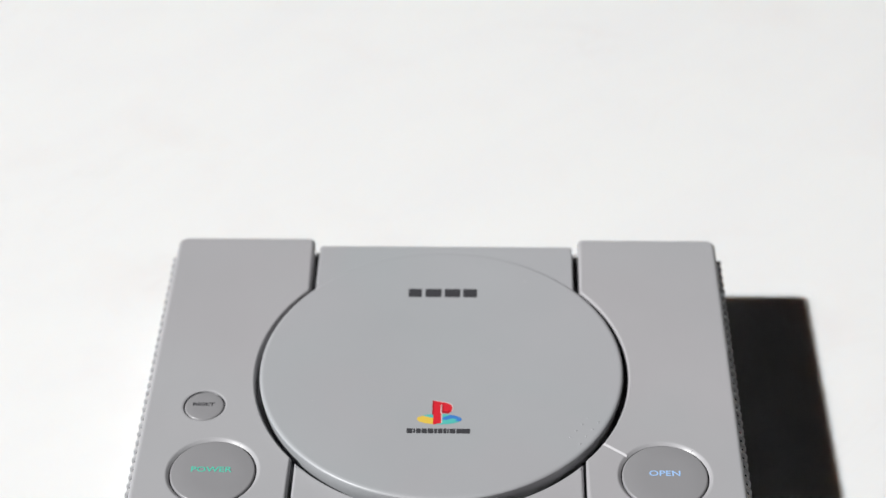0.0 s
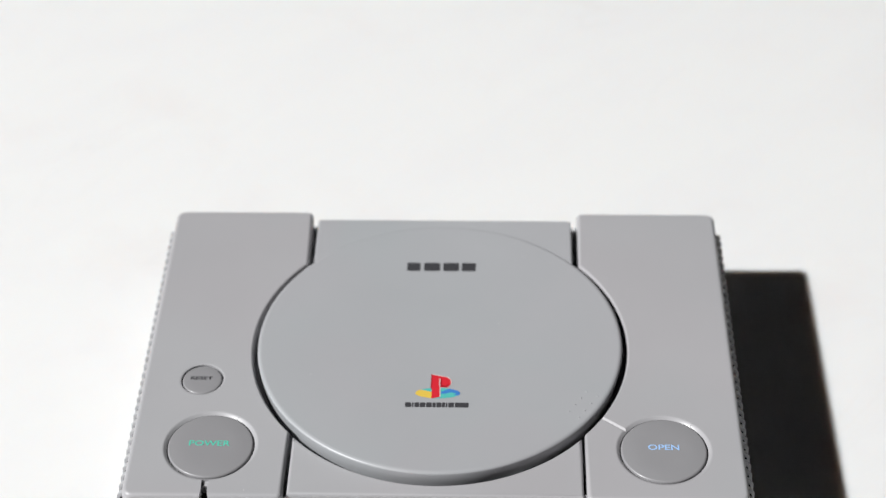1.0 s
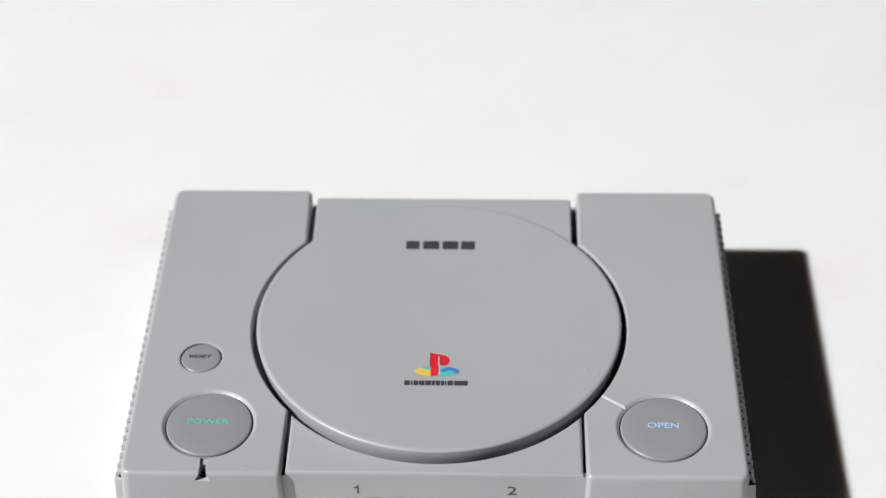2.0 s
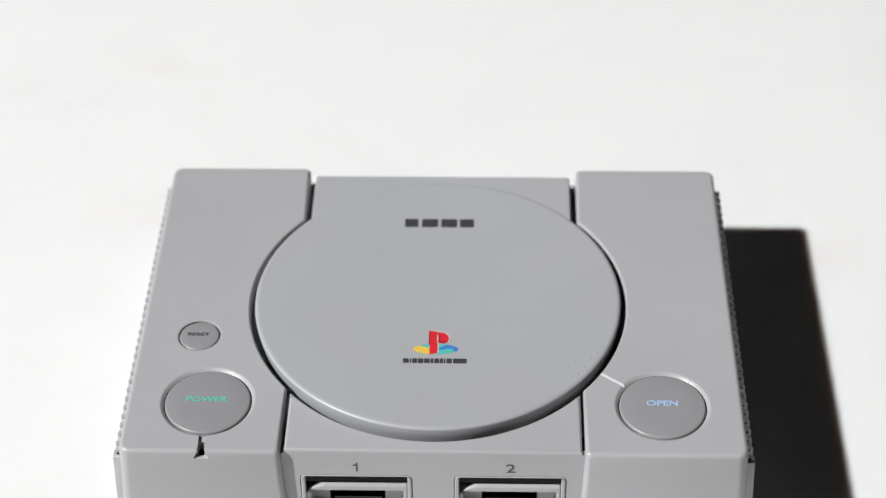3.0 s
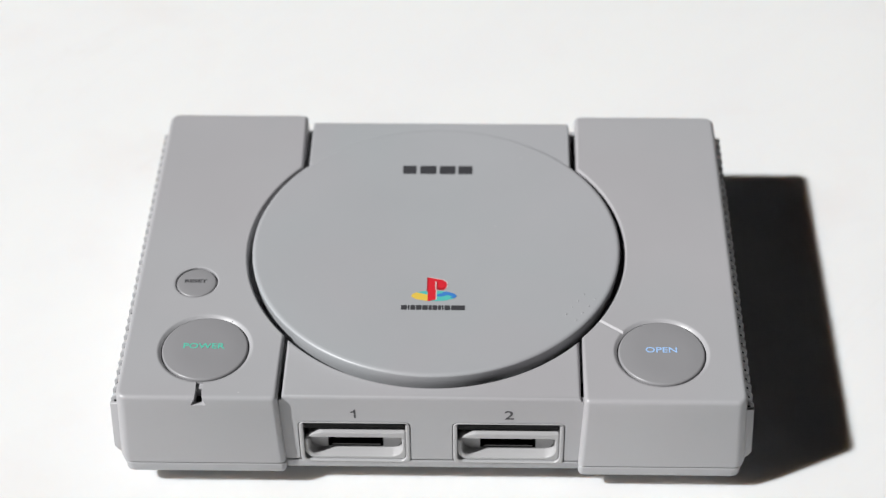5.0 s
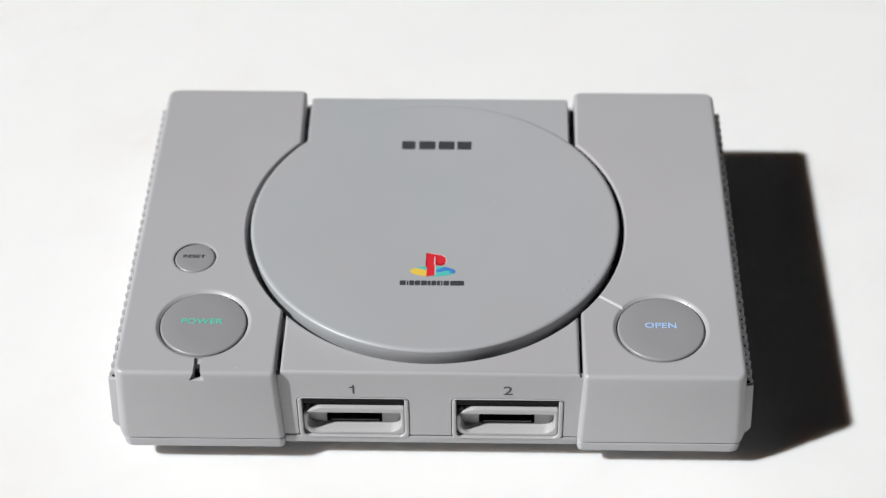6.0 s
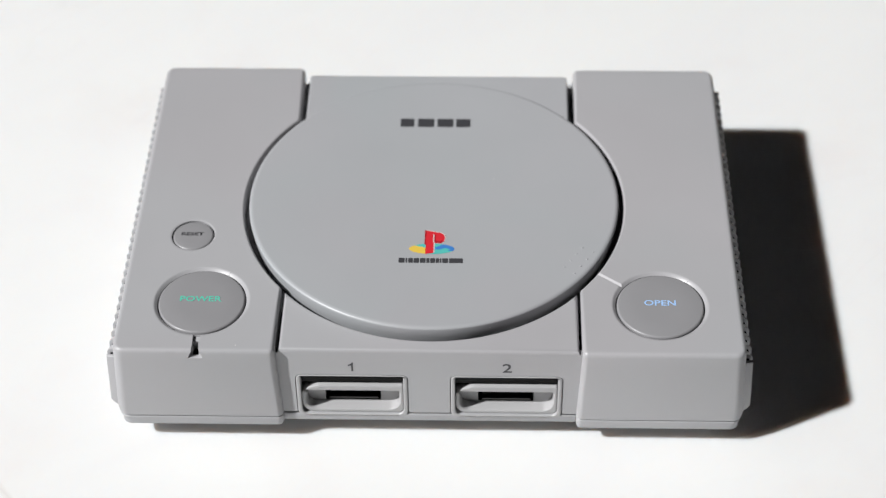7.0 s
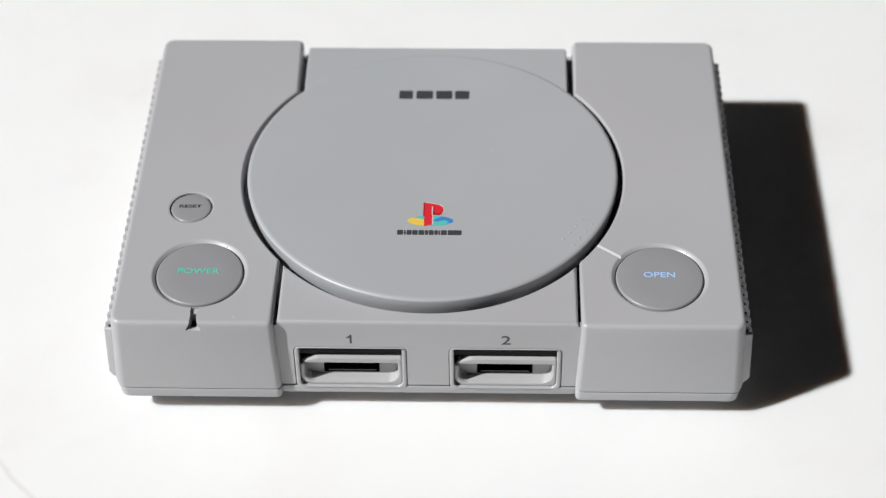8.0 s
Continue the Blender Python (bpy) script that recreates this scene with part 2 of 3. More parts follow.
def turned(profile, cx, cy, n=96, bm=None):
    """A solid of revolution from (radius, height), the first and last closed by a face."""
    bm = bm or bmesh.new()
    rings = [ring(bm, circle(cx, cy, r, n), z) for r, z in profile]
    for a, b in zip(rings, rings[1:]):
        skin(bm, a, b)
    bm.faces.new(rings[0])
    bm.faces.new(rings[-1])
    return bm


def cut(me, cutters):
    """Takes closed cutter meshes out of a mesh."""
    ob = new("work", me)
    made = []
    for bm in cutters:
        bmesh.ops.recalc_face_normals(bm, faces=bm.faces[:])
        cm = bpy.data.meshes.new("cutter")
        bm.to_mesh(cm)
        bm.free()
        cm.materials.append(me.materials[0])
        c = new("cutter", cm)
        made.append(c)
        b = ob.modifiers.new("cut", "BOOLEAN")
        b.operation, b.solver, b.object = "DIFFERENCE", "EXACT", c
    dg = bpy.context.evaluated_depsgraph_get()
    dg.update()
    out = bpy.data.meshes.new_from_object(ob.evaluated_get(dg))
    for o in [ob, *made]:
        bpy.data.objects.remove(o)
    return out


def prism(points, lo, hi, axis="z"):
    """A straight prism over a small outline."""
    bm = bmesh.new()
    a, b = ring(bm, points, lo), ring(bm, points, hi)
    skin(bm, a, b)
    bm.faces.new(a)
    bm.faces.new(b)
    if axis == "x":
        for v in bm.verts:
            y, z, x = v.co
            v.co = (x, y, z)
    return bm


def lettering(text, x, y, z, width, height, mat, parent, name="lettering", front=False, label="", bold=0.0):
    """Printed characters, fitted to a width and a height, centred at a place."""
    cu = bpy.data.curves.new(name, "FONT")
    cu.body, cu.extrude, cu.offset, cu.resolution_u = text, 0.0, bold, 3
    ob = new("work", cu)
    dg = bpy.context.evaluated_depsgraph_get()
    dg.update()
    me = bpy.data.meshes.new_from_object(ob.evaluated_get(dg))
    bpy.data.objects.remove(ob)
    xs, ys = [v.co.x for v in me.vertices], [v.co.y for v in me.vertices]
    sx, sy = width / (max(xs) - min(xs)), height / (max(ys) - min(ys))
    mx, my = (max(xs) + min(xs)) / 2, (max(ys) + min(ys)) / 2
    for v in me.vertices:
        a, b = (v.co.x - mx) * sx, (v.co.y - my) * sy
        v.co = (x + a, y, z + b) if front else (x + a, y + b, z)
    me.materials.clear()
    me.materials.append(mat)
    out = new(name, me)
    out.parent = parent
    return tagged(out, label)


# ---- unseen room added round the table to shut out sky light; one opening lets the sun in ----
ROOM = (-1.3, -1.9, -0.74, 1.9, 1.8, 2.15)


def box(x0, y0, z0, x1, y1, z1, bevel=0.0):
    bm = bmesh.new()
    bmesh.ops.create_cube(bm, size=1.0)
    for v in bm.verts:
        v.co = ((x0 + x1) / 2 + v.co.x * (x1 - x0), (y0 + y1) / 2 + v.co.y * (y1 - y0), (z0 + z1) / 2 + v.co.z * (z1 - z0))
    if bevel:
        bmesh.ops.bevel(bm, geom=bm.edges[:], offset=bevel, segments=3, profile=0.5, affect="EDGES", clamp_overlap=True)
    return bm


def structure(name, bm, mat, label, category):
    return tagged(new(name, finish(bm, name, mat)), label, category, kind="structure")


rx0, ry0, rz0, rx1, ry1, rz1 = ROOM
structure("floor", box(rx0 - 0.2, ry0 - 0.2, rz0 - 0.1, rx1 + 0.2, ry1 + 0.2, rz0), BOARDS, "unseen dark timber floor of the added room", "floor")
structure("ceiling", box(rx0 - 0.2, ry0 - 0.2, rz1, rx1 + 0.2, ry1 + 0.2, rz1 + 0.1), PLASTER, "unseen added ceiling that shuts out sky light", "ceiling")
structure("wall_east", box(rx1, ry0, rz0, rx1 + 0.12, ry1, rz1), PLASTER, "unseen added wall that shuts out sky light", "wall")
structure("wall_north", box(rx0 - 0.12, ry1, rz0, rx1 + 0.12, ry1 + 0.12, rz1), PLASTER, "unseen added wall that shuts out sky light", "wall")
structure("wall_south", box(rx0 - 0.12, ry0 - 0.12, rz0, rx1 + 0.12, ry0, rz1), PLASTER, "unseen added wall that shuts out sky light", "wall")
WY0, WY1, WZ0, WZ1 = -1.12, 1.00, 0.85, 1.95
west = bmesh.new()
outer, hole = [(ry0, rz0), (ry1, rz0), (ry1, rz1), (ry0, rz1)], [(WY0, WZ0), (WY1, WZ0), (WY1, WZ1), (WY0, WZ1)]
rings = [[west.verts.new((x, y, z)) for y, z in loop] for x in (rx0, rx0 - 0.12) for loop in (outer, hole)]
skin(west, rings[0], rings[1])
skin(west, rings[2], rings[3])
skin(west, rings[0], rings[2])
skin(west, rings[1], rings[3])
structure("wall_west", west, PLASTER, "unseen added wall with an opening for the sun", "wall")

# ---- marble table ----
table = tagged(new("table"), "white marble table in hard sunlight under the console", "table")
table.location = (0.05, 0.2, 0)
part("tabletop", box(-0.75, -0.65, -0.03, 0.75, 0.65, 0.0, 0.004), MARBLE, table, "white marble slab with faint grey clouds")
for sx in (-1, 1):
    for sy in (-1, 1):
        part("leg", box(sx * 0.66 - 0.03, sy * 0.56 - 0.03, rz0, sx * 0.66 + 0.03, sy * 0.56 + 0.03, -0.03, 0.004), TIMBER, table)

# ---- the game console ----
console = tagged(new("game_console"), "light grey plastic game console with round lid on marble", "game console")

# side shells: flat tops, rounded rims, a round bay for the lid
BACK, FORE, WIDE, INNER, WELL = 0.1876, -0.0003, 0.1309, 0.0641, 0.0846
FLARE = 0.0014  # the sides spread a little towards the front


def flare(y):
    return FLARE * (1 - y / BACK)


def draft(bm):
    """The outer sides lean out a little towards the base."""
    for v in bm.verts:
        if abs(v.co.x) > 0.12 and v.co.z < -0.002:
            out = 0.0019 * (-0.002 - v.co.z) / 0.034 if v.co.z > -0.036 else 0.0019 - 0.0006 * ((-0.036 - v.co.z) / 0.0053) ** 2
            v.co.x += math.copysign(max(out, 0.0013) if v.co.z < -0.036 else out, v.co.x)
        elif abs(v.co.x) < 0.08 and v.co.y < 0.02:
            v.co.x -= math.copysign(0.0013 * min(1.0, max(0.0, -0.008 - v.co.z) / 0.033), v.co.x)
    return bm


def wing_outline(side):
    dy = math.sqrt(WELL ** 2 - INNER ** 2)
    a = math.degrees(math.atan2(dy, INNER))
    well = arc(DISC[0], DISC[1], WELL, -a, a, 40)
    pts = rounded([(INNER, FORE, 0.0026), (WIDE + FLARE, FORE, 0.0046), (WIDE, BACK, 0.0046), (INNER, BACK, 0.003), (INNER, DISC[1] + dy, 0)])[:-1]
    pts = pts + [well[40 - i] for i in range(41)]
    soft = [1.0] * (len(pts) - 41) + [0.55] * 41
    if side < 0:
        return [(-x, y) for x, y in reversed(pts)], soft[::-1]
    return pts, soft


BUTTONS = {"power": (-0.0973, 0.0291, 0.0185, 0.0207), "open": (0.0977, 0.0288, 0.0185, 0.0207), "reset": (-0.1054, 0.0696, 0.0089, 0.0101)}


def dish(key):
    x, y, r, rim = BUTTONS[key]
    n = 72
    return (circle(x, y, rim, n), [(0, 0), (0.0003, -0.00006), (0.0007, -0.00022), (rim - r - 0.0005, -0.0011), (rim - r - 0.0005, -0.006)])


SHELL_BOTTOM = -0.0407
shells = {}
for side, keys in ((-1, ("power", "reset")), (1, ("open",))):
    rim = fillet(0.0019, 5)
    shape, soft = wing_outline(side)
    bm = solid(shape, rim + [(0, z / 1000) for z in (-6, -14, -22, -30, -36, -38, -39.5)] + [(0, SHELL_BOTTOM + 0.0003), (0.0003, SHELL_BOTTOM)], [dish(k) for k in keys], weights=soft)
    me = finish(draft(bm), "side_shell", GREY)
    if side < 0:
        # slot for the indicator lamp at the front rim
        slot = prism([(-0.0987, 0.0012), (-0.0960, 0.0012), (-0.0960, 0.0064), (-0.0987, 0.0064)], -0.0075, 0.004)
        notch = prism([(-0.0988, 0.0060), (-0.0957, 0.0060), (-0.0957, 0.0090), (-0.0988, 0.0090)], -0.0013, 0.004)
        lip = bmesh.new()
        a = [lip.verts.new(p) for p in ((-0.1011, -0.0012, -0.0048), (-0.0938, -0.0012, -0.0048), (-0.0960, 0.0026, -0.0034), (-0.0987, 0.0026, -0.0034))]
        b = [lip.verts.new(p) for p in ((-0.0990, -0.0012, 0.0005), (-0.0960, -0.0012, 0.0005), (-0.0960, 0.0030, 0.0005), (-0.0987, 0.0030, 0.0005))]
        skin(lip, a, b)
        lip.faces.new(a)
        lip.faces.new(b)
        me = cut(me, [slot, notch, lip])
    else:
        # guide line from the lid's bay to the open button
        p, q = Vector((0.0690, 0.0499)), Vector((0.0828, 0.0397))
        u = (q - p).normalized()
        v = Vector((-u.y, u.x))
        bm = bmesh.new()
        ends = []
        for c in (p, q):
            ends.append([bm.verts.new((c.x + v.x * s, c.y + v.y * s, z)) for s, z in ((-0.0013, 0.0003), (0.0012, 0.0003), (-0.0002, -0.0006), (-0.0008, -0.0006))])
        skin(bm, ends[0], ends[1])
        bm.faces.new(ends[0])
        bm.faces.new(ends[1])
        me = cut(me, [bm])
    for poly in me.polygons:
        poly.use_smooth = True
    me.set_sharp_from_angle(angle=radians(32))
    if not me.materials:
        me.materials.append(GREY)
    ob = new("side_shell", me)
    ob.parent, ob.location.z = console, H
    shells[side] = ob
    # lower half of the shell under the seam
    depth = 0.0064
    low = solid(shape, [(0.0003, SHELL_BOTTOM - 0.0005), (0, SHELL_BOTTOM - 0.0008), (0, -0.0426), (0, -0.0440), (0, -0.0451), (0.0003, -0.0461), (0.0011, -0.0468), (0.0022, -0.0471)])
    for v in low.verts:
        if abs(v.co.x) > 0.12:
            drop = max(0.0, (SHELL_BOTTOM - v.co.z) / depth)
            v.co.x += math.copysign(0.0013 - 0.0027 * drop ** 1.6, v.co.x)
        elif abs(v.co.x) < 0.08 and v.co.y < 0.02:
            v.co.x -= math.copysign(0.0013, v.co.x)
    part("lower_shell", low, GREY_LOW, console, lift=H)

lamp_slot = box(-0.0986, 0.0013, -0.0074, -0.0961, 0.0063, -0.0058)
part("indicator_lens", lamp_slot, DARK, console, "unlit dark indicator lens", lift=H)

# core under the lid and between the side shells
core = solid(box_outline(-0.0640, 0.0185, 0.0640, 0.1866, 0.0005), [(0, -0.0092), (0, -0.0465)])
turned([(0.0844, -0.0095), (0.0844, -0.0125)], *DISC, 96, core)
part("inner_tray", core, GREY_LOW, console, lift=H)
strip = solid(box_outline(-0.0632, 0.0030, 0.0632, 0.1855, 0.0010), [(0.0002, -0.0418), (0, -0.0421), (0, -0.0454), (0.0003, -0.0461), (0.0010, -0.0465)])
part("lower_shell", strip, GREY_LOW, console, lift=H)
under = solid(box_outline(-0.118, 0.013, 0.118, 0.174, 0.006), [(0, -0.0465), (0, -0.0525), (0.002, -0.0535)])
part("base_plate", under, GREY_LOW, console, lift=H)
for fx in (-0.1, 0.1):
    for fy in (0.026, 0.160):
        part("foot", turned([(0.0085, -0.0530), (0.0085, -0.0570), (0.0078, -0.0580)], fx, fy, 32), RUBBER, console, "round black rubber foot", lift=H)

# front panel: top ledge in front of the lid, and the upright face with its port openings
PANEL_TOP, FACE, HALF = -0.0022, 0.0030, 0.0629
EDGE_R = 0.0838
ax = math.degrees(math.asin(HALF / EDGE_R))
curve = arc(DISC[0], DISC[1], EDGE_R, -90 + ax, -90 - ax, 48)
ledge = rounded([(-HALF, FACE, 0.0), (HALF, FACE, 0.0), (*curve[0], 0.0)])[:-1] + curve
bm = solid(ledge, [(d, PANEL_TOP + z) for d, z in fillet(0.0014, 5)] + [(0, -0.0040)])
panel = part("front_panel", bm, GREY, console, lift=H)
PORTS = ((-0.0328, "one"), (0.0328, "two"))
PORT_Z0, PORT_Z1, PORT_HALF = -0.0434, -0.0173, 0.0240
SPAN = 0.0640
pts = [(-SPAN, SHELL_BOTTOM)]
for px, _ in PORTS:
    r = 0.0026
    x0, x1 = px - PORT_HALF, px + PORT_HALF
    pts += [(x0, SHELL_BOTTOM)] + arc(x0 + r, PORT_Z1 - r, r, 180, 90, 6) + arc(x1 - r, PORT_Z1 - r, r, 90, 0, 6) + [(x1, SHELL_BOTTOM)]
pts += [(SPAN, SHELL_BOTTOM), (SPAN, -0.0040), (-SPAN, -0.0040)]
bm = solid(pts, [(0, 0), (0, -0.003)])
to_front(bm, FACE)
front = part("front_face", bm, GREY, panel)


def controller_port(px, digit):
    bezel_out = rounded([(px - 0.0237, PORT_Z0, 0.0034), (px + 0.0237, PORT_Z0, 0.0034), (px + 0.0237, PORT_Z1 - 0.0003, 0.0024), (px - 0.0237, PORT_Z1 - 0.0003, 0.0024)])
    bay = rounded([(px - 0.0218, -0.0419, 0.0028), (px + 0.0218, -0.0419, 0.0028), (px + 0.0218, -0.0188, 0.0006), (px - 0.0218, -0.0188, 0.0006)])
    bm = solid(bezel_out, [(0.0006, 0.0002), (0.0003, 0.0001), (0.0001, -0.0001), (0, -0.0004), (0, -0.014)], [(bay, [(-0.0005, 0.0002), (-0.0002, 0.0001), (0, -0.0002), (0, -0.0130)])])
    port = part("controller_port", to_front(bm, FACE), PORT, console, "recessed grey controller and card port", lift=H)
    # surround of the plug opening, with its pocket and the hole for the plug
    block = rounded([(px - 0.02175, -0.0419, 0.0056), (px + 0.02175, -0.0419, 0.0026), (px + 0.02175, -0.0250, 0.0012), (px - 0.0140, -0.0250, 0.0060), (px - 0.0190, -0.0264, 0.0030), (px - 0.02175, -0.0294, 0.0020)], 6)
    pocket = rounded([(px - 0.0200, -0.0398, 0.0050), (px + 0.0200, -0.0398, 0.0050), (px + 0.0200, -0.0283, 0.0012), (px - 0.0200, -0.0283, 0.0012)], 8)
    hole = box_outline(px - 0.0122, -0.0393, px + 0.0118, -0.0297, 0.0004)
    bm = solid(block, [(0.0006, -0.0008), (0.0002, -0.0010), (0, -0.0014), (0, -0.0128)], [(pocket, [(-0.0005, -0.0008), (-0.0002, -0.0010), (0, -0.0013), (0.0002, -0.0058)], hole, -0.0126)])
    part("plug_surround", to_front(bm, FACE), PORT, port)
    hole = box_outline(px - 0.0118, -0.0390, px + 0.0114, -0.0301, 0.0004)
    bm = solid(box_outline(px - 0.0121, -0.0392, px + 0.0117, -0.0298, 0.0004), [(0, -0.0062), (0, -0.0124)], [(hole, [(0, -0.0062), (0.0001, -0.0120)])])
    part("connector", to_front(bm, FACE), DARK, port, "black connector block")
    bm = solid(box_outline(px - 0.0104, -0.0386, px + 0.0104, -0.0380, 0.0002), [(0, -0.0062), (0, -0.0119)])
    part("contact_strip", to_front(bm, FACE), METAL, port, "thin metal contact strip")
    bm = solid(box_outline(px - 0.0216, -0.0243, px + 0.0216, -0.0190, 0.0003), [(0, -0.0026), (0, -0.0100)])
    part("card_flap", to_front(bm, FACE), DARK, port, "black memory card slot flap")
    return port


for px, word in PORTS:
    controller_port(px, word)
one = [(-0.0327, -0.0149), (-0.0318, -0.0149), (-0.0318, -0.0096), (-0.0325, -0.0096), (-0.0330, -0.0105), (-0.0343, -0.0110), (-0.0343, -0.0117), (-0.0327, -0.0114)]
bm = bmesh.new()
bm.faces.new([bm.verts.new((x, FACE - 0.0001, z)) for x, z in [(-0.0329 + (x + 0.0330) * 0.88, z) for x, z in one]])
part("numeral", bm, INK_DARK, panel, "dark printed port number")
lettering("2", 0.0330, FACE - 0.0001, -0.0122, 0.0040, 0.0053, INK_DARK, panel, "numeral", True, "dark printed port number", 0.01)

# lid: round disc, proud of the panel, with a square tail towards the hinge
LID_BACK, LID_SLOPE = 0.0012, 0.0130  # height at the hinge end, rise per metre towards the front


def lid_top(y):
    return LID_BACK + LID_SLOPE * (0.174 - y)


profile = [(0.0300, 0.0), (0.0600, 0.0), (0.0802, 0.0), (0.0805, 0.0)]
for i in range(1, 9):
    a = math.radians(98 * i / 8)
    profile.append((0.0805 + 0.0019 * math.sin(a), -0.0011 * (1 - math.cos(a))))
bm = turned(profile, *DISC, 160)
for v in bm.verts:
    v.co.z += lid_top(v.co.y)
rim_verts = [v for v in bm.verts if abs(math.hypot(v.co.x - DISC[0], v.co.y - DISC[1]) - profile[-1][0]) < 1e-5]
rim_verts.sort(key=lambda v: math.atan2(v.co.y - DISC[1], v.co.x - DISC[0]))
bm.faces.remove(next(f for f in bm.faces if len(f.verts) > 8 and rim_verts[0] in f.verts))
last = rim_verts
for r, z in ((0.0819, -0.0026), (0.0816, -0.0042), (0.0808, -0.0085)):
    low_ring = [bm.verts.new((DISC[0] + r * (v.co.x - DISC[0]) / profile[-1][0], DISC[1] + r * (v.co.y - DISC[1]) / profile[-1][0], z)) for v in rim_verts]
    skin(bm, last, low_ring)
    last = low_ring
bm.faces.new(last)
lid = part("lid", bm, LID_GREY, console, "round grey disc lid, closed", lift=H, sharp=40)
tail = solid(box_outline(-0.0612, 0.120, 0.0612, 0.1803, 0.0014), [(0.0006, 0.0010), (0.0002, 0.0008), (0, 0.0004), (0, -0.0060)])
part("lid_tail", tail, LID_GREY, lid)

# raised dots near the lid's rim
for i in range(4):
    for x0, y0, x1, y1 in ((0.0654, 0.0618, 0.0574, 0.0494), (0.0700, 0.0590, 0.0616, 0.0456)):
        x, y = x0 + (x1 - x0) * i / 3, y0 + (y1 - y0) * i / 3 - 0.0008
        part("raised_dot", turned([(0.0001, lid_top(y) + 0.0003), (0.0003, lid_top(y) + 0.00022), (0.00045, lid_top(y) - 0.0001)], x, y, 12), LID_GREY, lid)

# maker's marks on the lid as plain shapes
MARK = 0.00008


def mark(name, outline, mat, label, z=MARK):
    low = sum(y for _, y in outline) / len(outline) < 0.1
    bm = bmesh.new()
    bm.faces.new([bm.verts.new((x, y + (-0.0008 if low else 0.0001), lid_top(y) + z)) for x, y in outline])
    ob = part(name, bm, mat, lid, label)
    return ob


for x0, x1 in ((-0.0168, -0.0105), (-0.0088, -0.0012), (0.0003, 0.0077), (0.0090, 0.0156)):
    mark("mark_bar", box_outline(x0, 0.1419, x1, 0.1478, 0.0006), INK_DARK, "dark grey printed bar")
for x0, x1 in ((-0.0142, -0.0116), (-0.0112, -0.0105), (-0.0101, -0.0080), (-0.0077, -0.0053), (-0.0050, -0.0025), (-0.0022, -0.0008), (-0.0005, 0.0016), (0.0019, 0.0033), (0.0036, 0.0043), (0.0047, 0.0072), (0.0076, 0.0136)):
    mark("mark_bar", box_outline(x0, 0.0512, x1, 0.0542, 0.0004), INK_DARK, "small dark printed bar")
EL = (-0.0001, 0.0601, 0.0099, 0.0033)


def ellipse_piece(a0, a1, n=12):
    cx, cy, rx, ry = EL
    return [(cx, cy)] + [(cx + rx * math.cos(radians(a0 + (a1 - a0) * i / n)), cy + ry * math.sin(radians(a0 + (a1 - a0) * i / n))) for i in range(n + 1)]


for a0, a1, m, lab in ((140, 255, YELLOW, "yellow emblem piece"), (255, 335, TEAL, "teal emblem piece"), (-25, 60, BLUE, "blue emblem piece"), (60, 140, TEAL, "teal emblem piece")):
    mark("emblem_piece", ellipse_piece(a0, a1), m, lab)
BOWL = [(-0.0028, 0.0567), (0.0007, 0.0575), (0.0007, 0.0640), (0.0038, 0.0636), (0.0051, 0.0648), (0.0056, 0.0668), (0.0052, 0.0688), (0.0038, 0.0702), (-0.0028, 0.0718)]
mark("emblem_piece", [(x + 0.0005, y + 0.0003) for x, y in BOWL], PALE, "pale edge of the emblem", MARK + 0.00003)
mark("emblem_piece", BOWL, RED, "red upright emblem piece", MARK + 0.00006)
mark("emblem_piece", [(-0.0033, 0.0630), (-0.0027, 0.0624), (-0.0027, 0.0717), (-0.0033, 0.0719)], DEEP_RED, "deep red side of the emblem", MARK + 0.00006)
mark("emblem_piece", [(0.0009, 0.0642), (0.0036, 0.0637), (0.0046, 0.0650), (0.0045, 0.0658), (0.0034, 0.0648), (0.0016, 0.0652), (0.0016, 0.0690), (0.0009, 0.0692)], DEEP_RED, "deep red inner edge of the emblem", MARK + 0.00008)
mark("emblem_piece", [(0.0004, 0.0640), (0.0009, 0.0640), (0.0009, 0.0692), (0.0004, 0.0693)], PALE, "pale inner edge of the emblem", MARK + 0.0001)
mark("emblem_piece", [(0.0030, 0.0596), (0.0062, 0.0586), (0.0080, 0.0598), (0.0058, 0.0606)], TEAL, "teal emblem piece", MARK + 0.00003)

# round push buttons in dished seats
for key, ink, text, w, h, ty in (("power", INK_GREEN, "POWER", 0.0178, 0.0032, 0.0304), ("open", INK_BLUE, "OPEN", 0.0134, 0.0032, 0.0304), ("reset", INK_DARK, "RESET", 0.0098, 0.0020, 0.0705)):
    x, y, r, _ = BUTTONS[key]
    steps = [(r - 0.0009, -0.0002)]
    for i in range(1, 5):
        a = math.radians(22.5 * i)
        steps.append((r - 0.0009 + 0.0009 * math.sin(a), -0.0002 - 0.0009 * (1 - math.cos(a))))
    bm = turned([(r * 0.5, -0.0002)] + steps + [(r, -0.0058)], x, y, 72)
    b = part(key + "_button", bm, BUTTON, console, "round grey push button", lift=H)
    tx = {"power": -0.0978, "open": 0.0976, "reset": -0.1058}[key]
    lettering(text, tx, ty, -0.0001, w, h, ink, b, label={"power": "green printed word", "open": "pale blue printed word", "reset": "dark printed word"}[key], bold=0.03 if key == "reset" else 0.014)

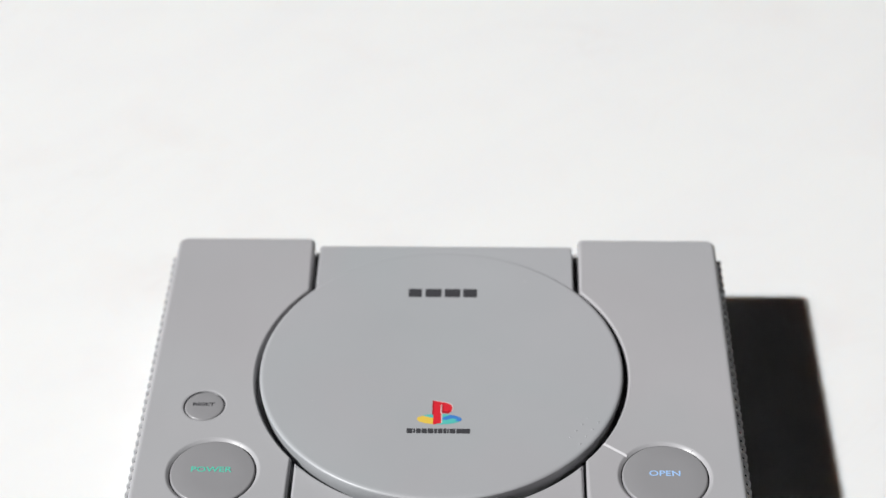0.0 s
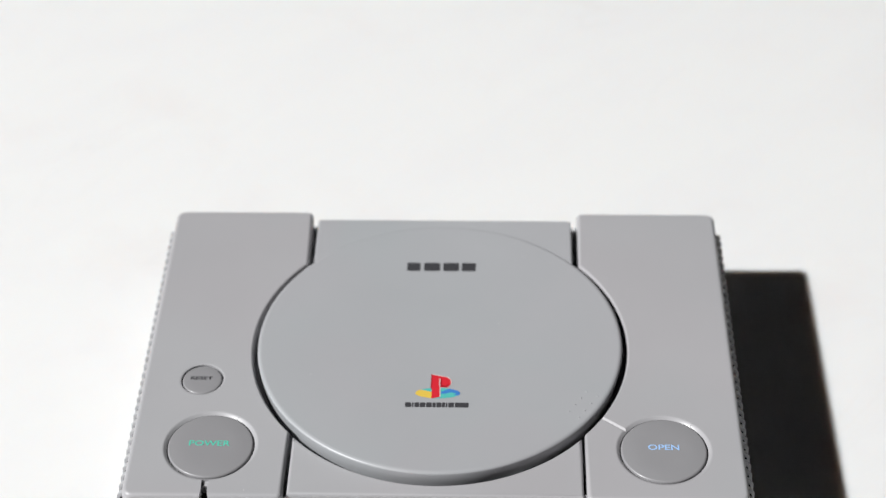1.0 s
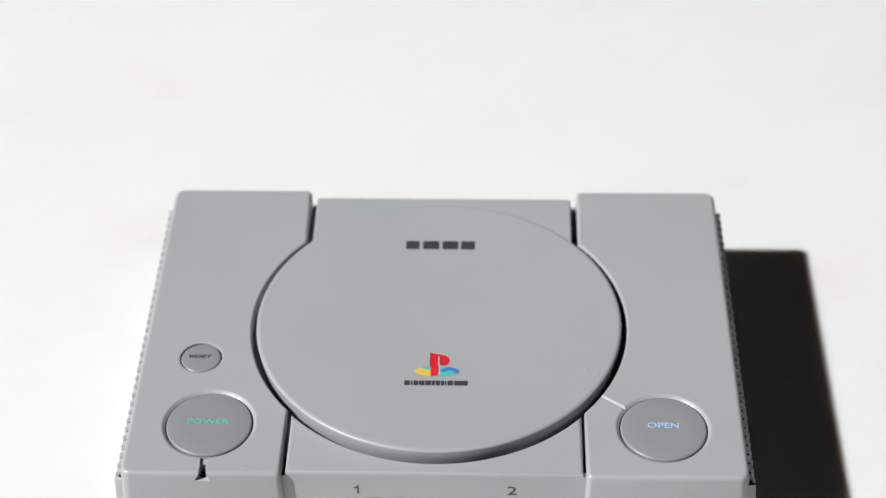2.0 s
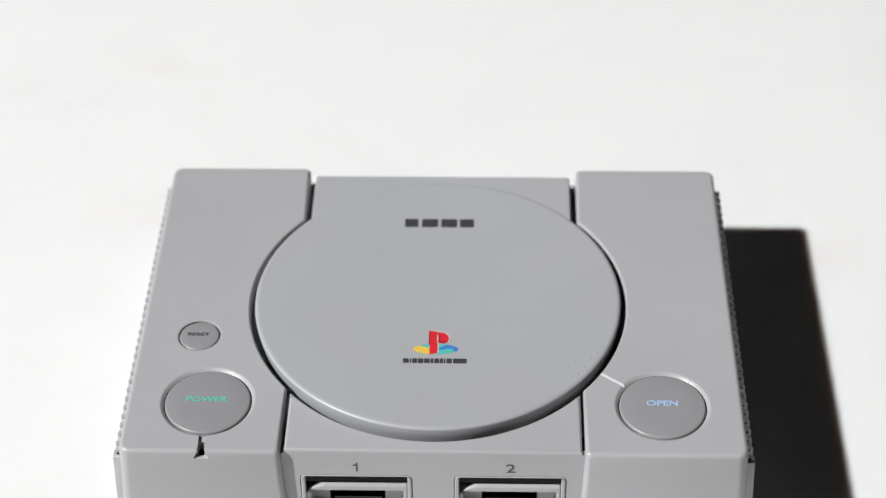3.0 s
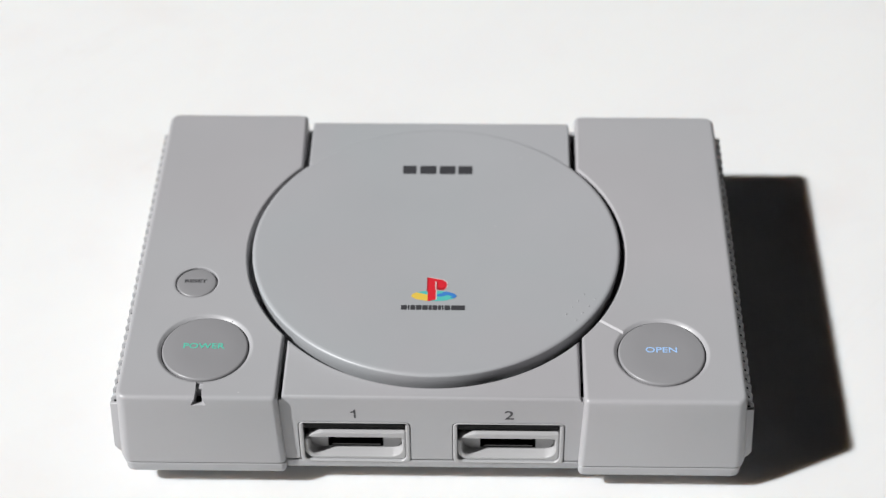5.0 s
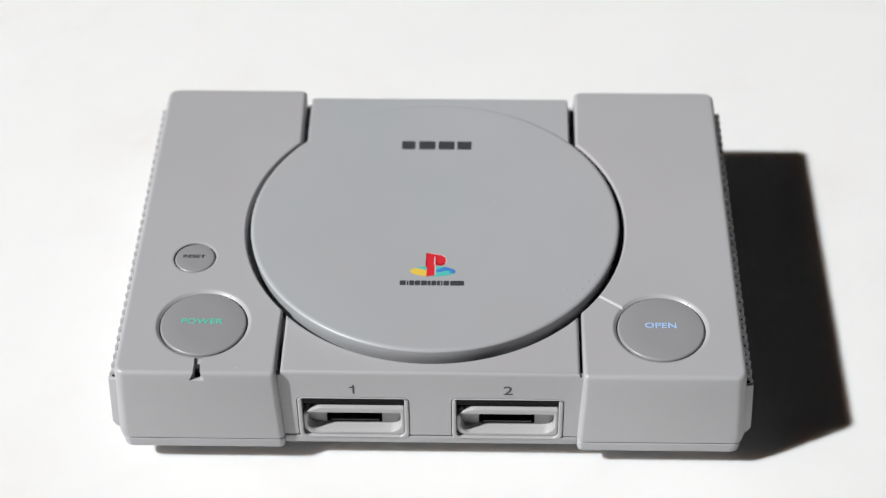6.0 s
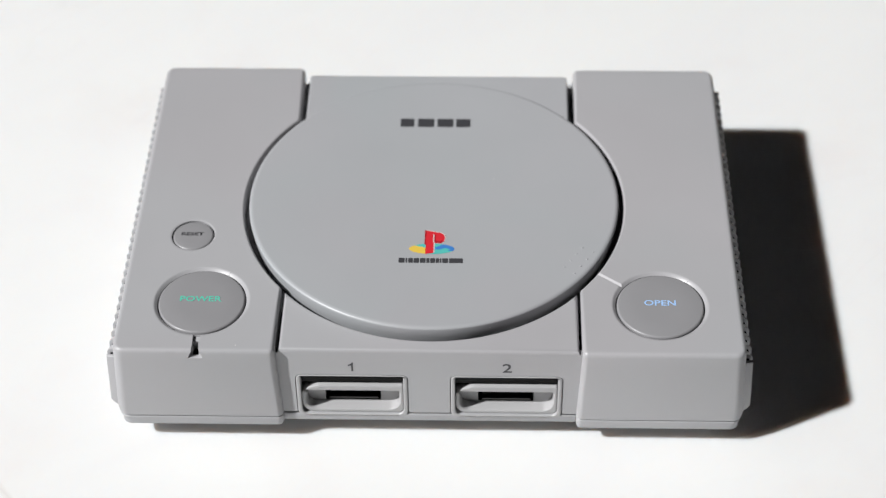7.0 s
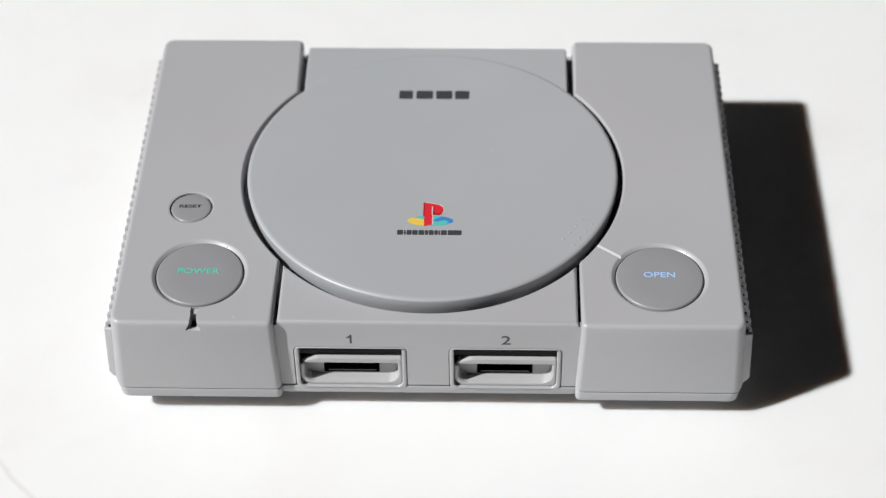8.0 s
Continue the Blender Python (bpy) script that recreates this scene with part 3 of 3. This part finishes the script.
# small index ticks on the rims of the two large button seats
for key, x, y in (("power", -0.0877, 0.0451), ("open", 0.1099, 0.0438)):
    cx, cy, r, rim = BUTTONS[key]
    u = Vector((x - cx, y - cy)).normalized()
    v = Vector((-u.y, u.x))
    bm = bmesh.new()
    a, b = [[bm.verts.new((cx + u.x * d + v.x * w, cy + u.y * d + v.y * w, z)) for w, z in ((-0.0005, z0), (0.0005, z0), (0.0001, z0 + 0.0008), (-0.0001, z0 + 0.0008))] for d, z0 in ((r + 0.0006, -0.0015), (rim - 0.0002, -0.0006))]
    skin(bm, a, b)
    bm.faces.new(a)
    bm.faces.new(b)
    part("index_tick", bm, GREY, console, lift=H)

# side vents: upright louvres between end plates, their tops sloping down outwards
PITCH, SLATS = 0.00525, 33
VENT_TOP, VENT_LOW = -0.0072, -0.0360
TIP, FOOT = 0.1341, 0.1353  # reach of the louvres at their tops and at their feet
bm = bmesh.new()
sections = []
for z, inner, tip in ((-0.0052, 0.1285, 0.1308), (VENT_TOP + 0.0002, 0.1285, TIP - 0.0004), (VENT_TOP - 0.0006, 0.1285, TIP), (VENT_LOW + 0.0012, 0.1285, FOOT), (VENT_LOW, 0.1285, FOOT - 0.0010)):
    sections.append([bm.verts.new((x, y, z)) for x, y in ((inner, 0.0), (tip - 0.0004, 0.0), (tip, 0.0002), (tip - 0.0003, 0.0013), (tip - 0.0008, 0.0024), (inner, 0.0025))])
for a, b in zip(sections, sections[1:]):
    skin(bm, a, b)
bm.faces.new(sections[0])
bm.faces.new(sections[-1])
louvre = finish(bm, "vent_slat", GREY)
for side in (-1, 1):
    # added black box behind the louvres: slot shade given as colour
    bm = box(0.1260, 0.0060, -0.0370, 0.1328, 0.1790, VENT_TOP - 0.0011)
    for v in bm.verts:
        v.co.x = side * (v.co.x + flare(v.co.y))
    vent = part("side_vent", bm, DARK, console, "row of upright grey vent louvres, slot shade as black backing", lift=H)
    for y0, y1, set_back in ((0.0020, 0.0036, 0.0014), (0.1790, 0.1806, 0.0)):
        prof = [(0.1280, VENT_TOP + 0.0004), (TIP, VENT_TOP - 0.0004), (FOOT, -0.0345), (FOOT - 0.0012, -0.0362), (0.1300, -0.0395)]
        bm = bmesh.new()
        a, b = [[bm.verts.new((side * (x + flare(y)), y + (set_back if x > 0.133 else 0.0), z)) for x, z in prof] for y in (y0, y1)]
        skin(bm, a, b)
        bm.faces.new(a)
        bm.faces.new(b)
        bmesh.ops.bevel(bm, geom=bm.edges[:], offset=0.0004, segments=3, profile=0.5, affect="EDGES", clamp_overlap=True)
        part("end_plate", bm, GREY, vent)
    for i in range(SLATS):
        y = 0.0063 + PITCH * i
        s = new("vent_slat", louvre)
        s.parent = vent
        s.location = (side * flare(y), y, 0)
        if side < 0:
            s.scale.x = -1
